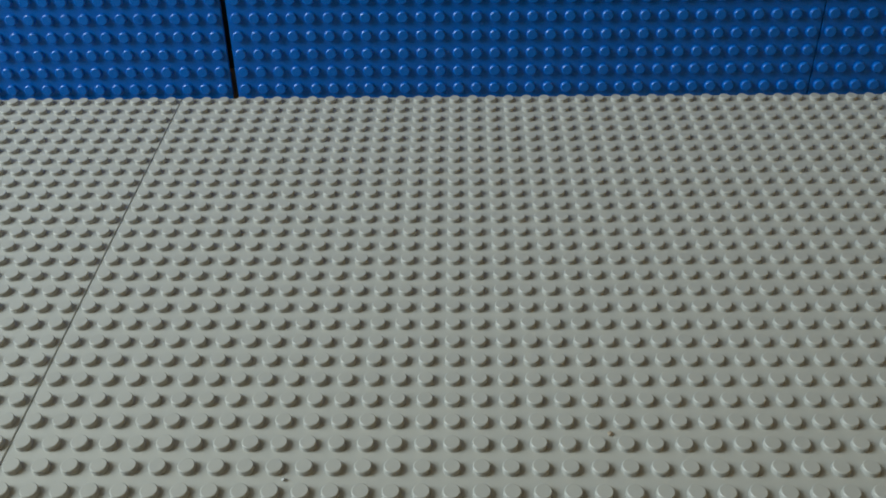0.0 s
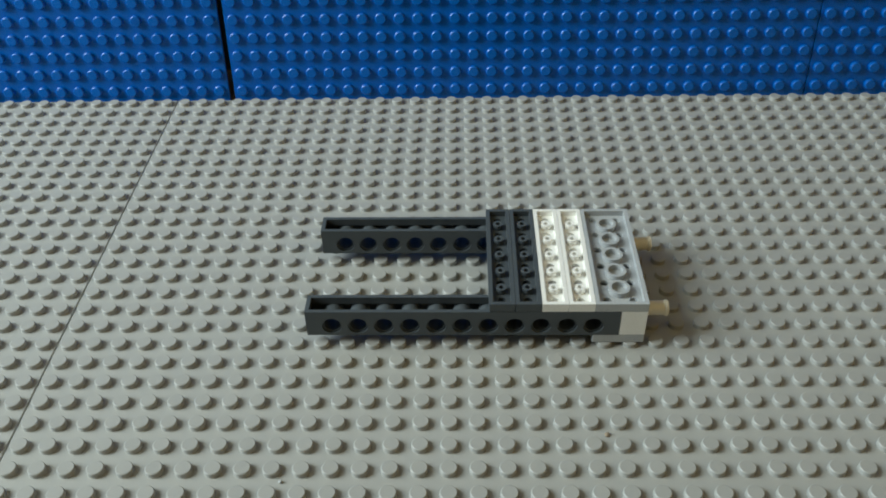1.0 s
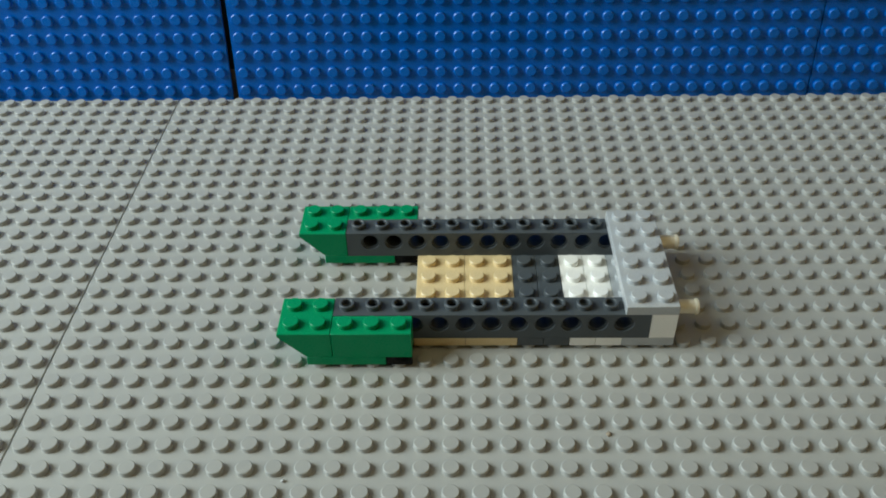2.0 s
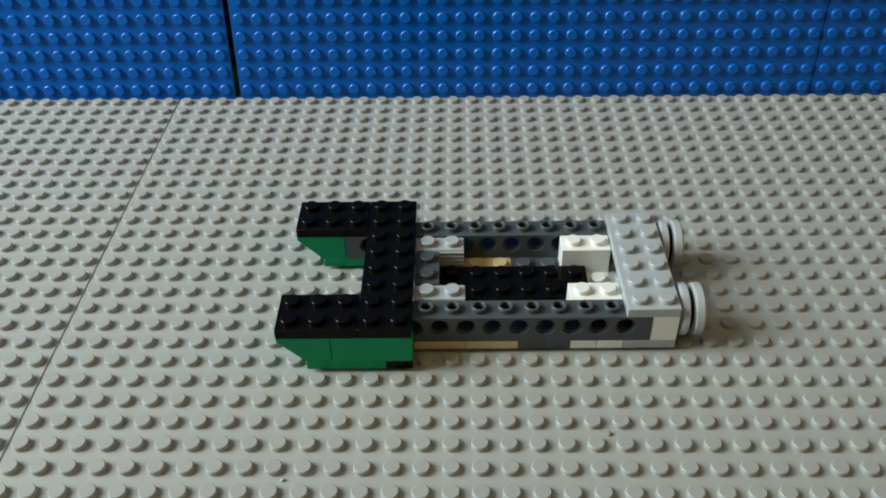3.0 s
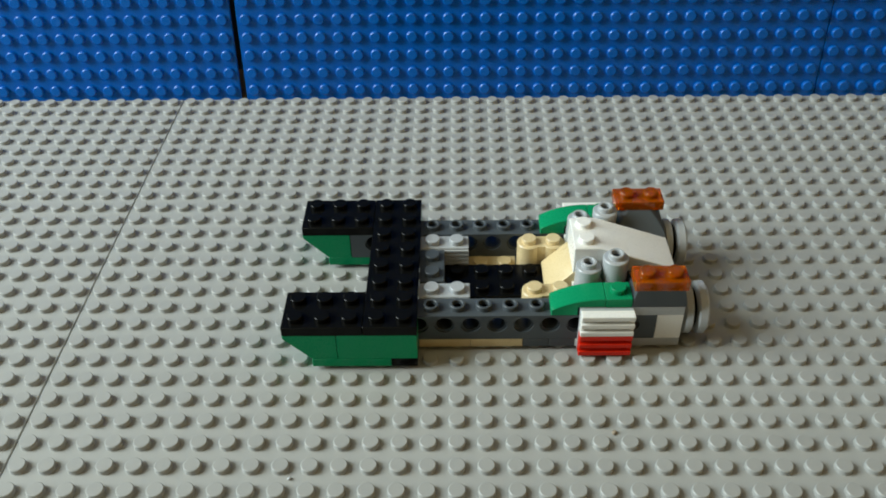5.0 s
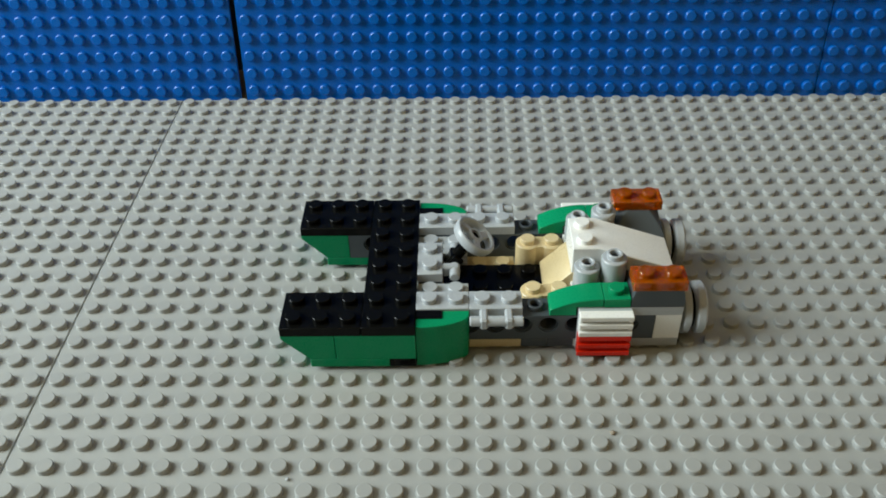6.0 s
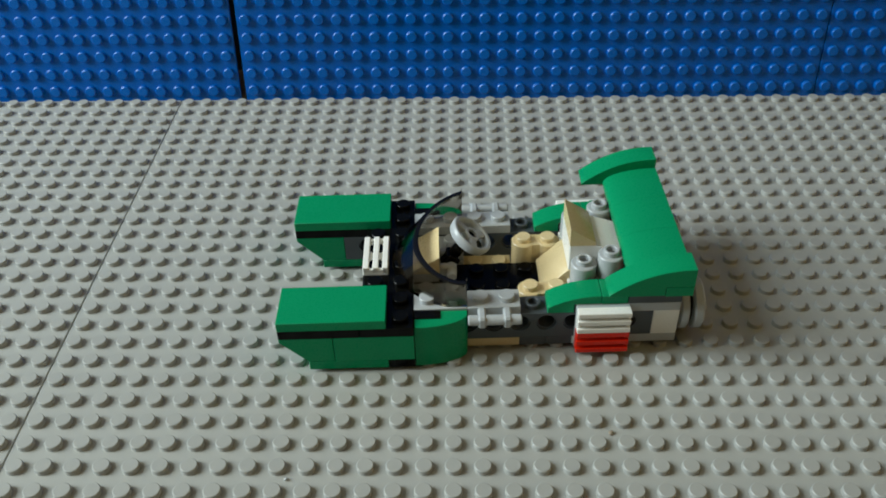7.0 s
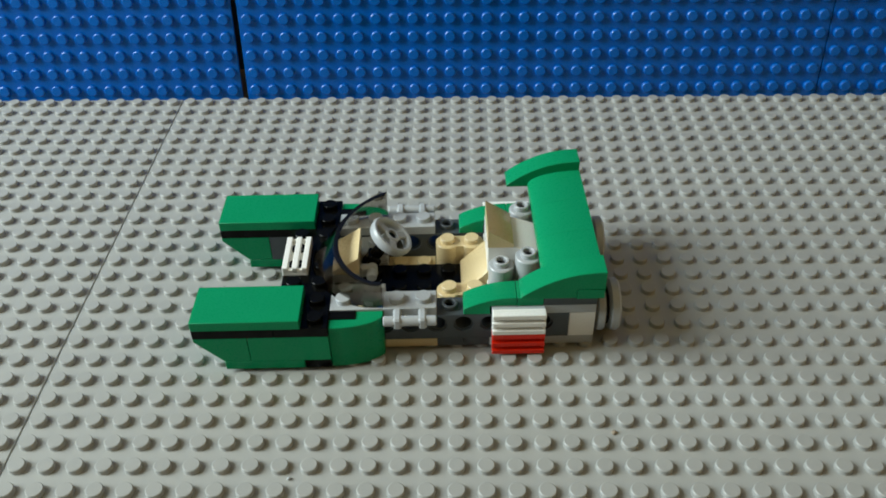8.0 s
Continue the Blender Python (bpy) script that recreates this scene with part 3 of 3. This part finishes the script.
put(5.5, "curved_slope", side_bow(1), M_GREEN, 3, 6, -0.2, "green curved flank piece")
put(5.5, "curved_slope", side_bow(-1), M_GREEN, 3, 0, -0.2, "green curved flank piece")
put(5.6, "bar_plate", bar_plate(1), M_LGREY, 3, 4, 4, "light grey plate with a round bar", pose(0, 0, 0, 0, 0, -90))
COLUMN = Vector((0.60, -0.02, 0.80)).to_track_quat("Z", "Y").to_matrix().to_4x4()
put(5.9, "steering_mount", steering_clip(), M_BLACK, 4.42, 3.25, 4.5, "black steering mount", COLUMN)
put(6.0, "steering_wheel", steering_wheel(), M_LGREY, 5.27, 3.2, 7.35, "light grey steering wheel", COLUMN @ pose(0, 0, 0, 0, 0, 40))
put(6.1, "slope", slope(1, 2, 2, 0), M_TAN, 10, 4, 8, "tan headrest slope", FLIP_Y)
put(6.2, "slope", slope(1, 2, 2, 0), M_TAN, 3, 2, 5, "tan dashboard slope")
put(6.3, "plate", brick(1, 8, 1), M_GREEN, 12, -1, 8, "green plate one by eight")
for t, y in ((6.3, 4), (6.4, 2), (6.5, 0)):
    put(t, "curved_slope", wing_panel(), M_GREEN, 11, y, 9, "green curved wing piece")
put(6.6, "curved_slope", wing_end(), M_GREEN, 10, 6, 9, "green curved wing end")
put(6.7, "curved_slope", wing_end(), M_GREEN, 10, -1, 9, "green curved wing end")
put(6.8, "tile", tile(4, 2), M_GREEN, -2, 5, 5, "green smooth tile two by four")
put(6.8, "tile", tile(4, 2), M_GREEN, -2, -1, 5, "green smooth tile two by four")
put(6.9, "grille_tile", grille_tile(), M_WHITE, 2, 2, 5, "white grille tile", pose(0, 0, 0, 0, 0, 90))
screen = put(7.0, "windscreen", windscreen(), M_SMOKE, 2.1, 3, 5, "clear smoky curved windscreen")
# added opaque strip: the clear edge's dark look is put in as colour
under("edge", windscreen(True), M_EDGE_SHADE, screen, "upper edge of the windscreen, its dark look painted on")


# ---- what moves, and when ----
def car_at(x, y, turn, over=0.0, tip=0.0):
    """The car's pose: over = 180 lies on its back, turned about its long axis; tip raises the tail, in degrees."""
    m = pose(x, y, CAR_Z, 0, 0, turn) @ pose(0, 0, 0, 0, -tip)
    if over:
        mid = pose(0, 3 * U, 2.5 * H)
        m = m @ mid @ pose(0, 0, 0, over) @ mid.inverted()
    return m


STEP = 1 / 30


def car_rows():
    """Where the car stands, shot by shot; it is set down anew between shots."""
    stays = (
        (0.0, 0.6, car_at(0.0720, -0.1590, -0.8)),
        (0.7, 0.8, car_at(0.0728, -0.1572, 0.1, 180)),
        (0.9, 1.2, car_at(0.0800, -0.1567, -0.35, 180)),
        (1.3, 1.4, car_at(0.0880, -0.1613, 1.4, 180)),
        (1.5, 1.5, car_at(0.0886, -0.1586, -0.35, 180)),
        (1.6, 2.7, car_at(0.0884, -0.1585, -0.1)),
        (2.8, 3.7, car_at(0.0884, -0.1606, 0.5)),
        (3.8, 6.6, car_at(0.0883, -0.1597, 0.35)),
        (6.7, 6.9, car_at(0.0876, -0.1600, 0.55)),
        (7.0, 7.4, car_at(0.0883, -0.1606, 1.65, tip=0.45)),
        (7.5, 7.5, car_at(0.0797, -0.1613, 2.8)),
        (7.6, 7.6, car_at(0.0660, -0.1611, 2.55)),
        (7.7, 8.0, car_at(0.0622, -0.1607, 1.6)),
    )
    rows = []
    for n, (t0, t1, m) in enumerate(stays):
        if n and (t0 in (0.7, 1.6)):
            # turned over by 60 degrees a step, lifted clear of the studs
            before = stays[n - 1][2]
            for k in (1, 2):
                turn = pose(0, 3 * U, 2.5 * H) @ pose(0, 0, 0, (60 if t0 < 1 else -60) * k) @ pose(0, 3 * U, 2.5 * H).inverted()
                rows.append((t0 - 0.1 + k * STEP, pose(0, 0, 0.03) @ before @ turn))
        elif n:
            rows.append((t0 - STEP, stays[n - 1][2]))
        rows.append((t0, m))
        if t1 > t0 and not (n + 1 < len(stays) and abs(stays[n + 1][0] - STEP - t1) < STEP / 2):
            rows.append((t1, m))
    return rows


# how far the leaning blue plates have been nudged sideways, in millimetres
NUDGES = ((0.0, -2.85), (0.5, -2.8), (1.0, -2.6), (1.5, -2.1), (3.0, -0.85), (3.5, -0.8), (4.0, -0.05), (4.5, -0.05), (6.0, 0.65), (6.5, 0.85), (7.0, 0.85), (7.5, 0.93), (8.0, 0.92))


def motions():
    for plate, x in WALL_PLATES:
        walk(plate, [(t, pose(x + d / 1000, 0.0001, WALL_Z, 90 - LEAN)) for t, d in NUDGES])
    rows = car_rows()
    walk(car, rows)
    cx, cy, deep = 0.01, -0.262, 0.0
    for ob, home, t in PIECES:
        xs = [v.co.x for v in ob.data.vertices]
        ys = [v.co.y for v in ob.data.vertices]
        zs = [v.co.z for v in ob.data.vertices]
        wide, depth = max(xs) - min(xs), max(ys) - min(ys)
        if cx + wide > 0.35:
            cx, cy, deep = 0.01, cy - deep - 0.005, 0.0
        rest = 0.0017 if cy - depth > -0.384 else -0.0015
        if rest < 0 and cy > -0.384:
            cy = -0.386
        wait = pose(cx - min(xs), cy - max(ys), rest - min(zs))
        cx, deep = cx + wide + 0.005, max(deep, depth)
        keys = []
        for s, m in rows:
            if s < t - 2 * STEP:
                keys.append((s, m.inverted() @ wait))
        last = [m for s, m in rows if s <= t - 2 * STEP + 1e-6][-1]
        keys.append((t - 2 * STEP, last.inverted() @ wait))
        keys += [(t - STEP, home), (8.0, home)]
        walk(ob, keys)


motions()
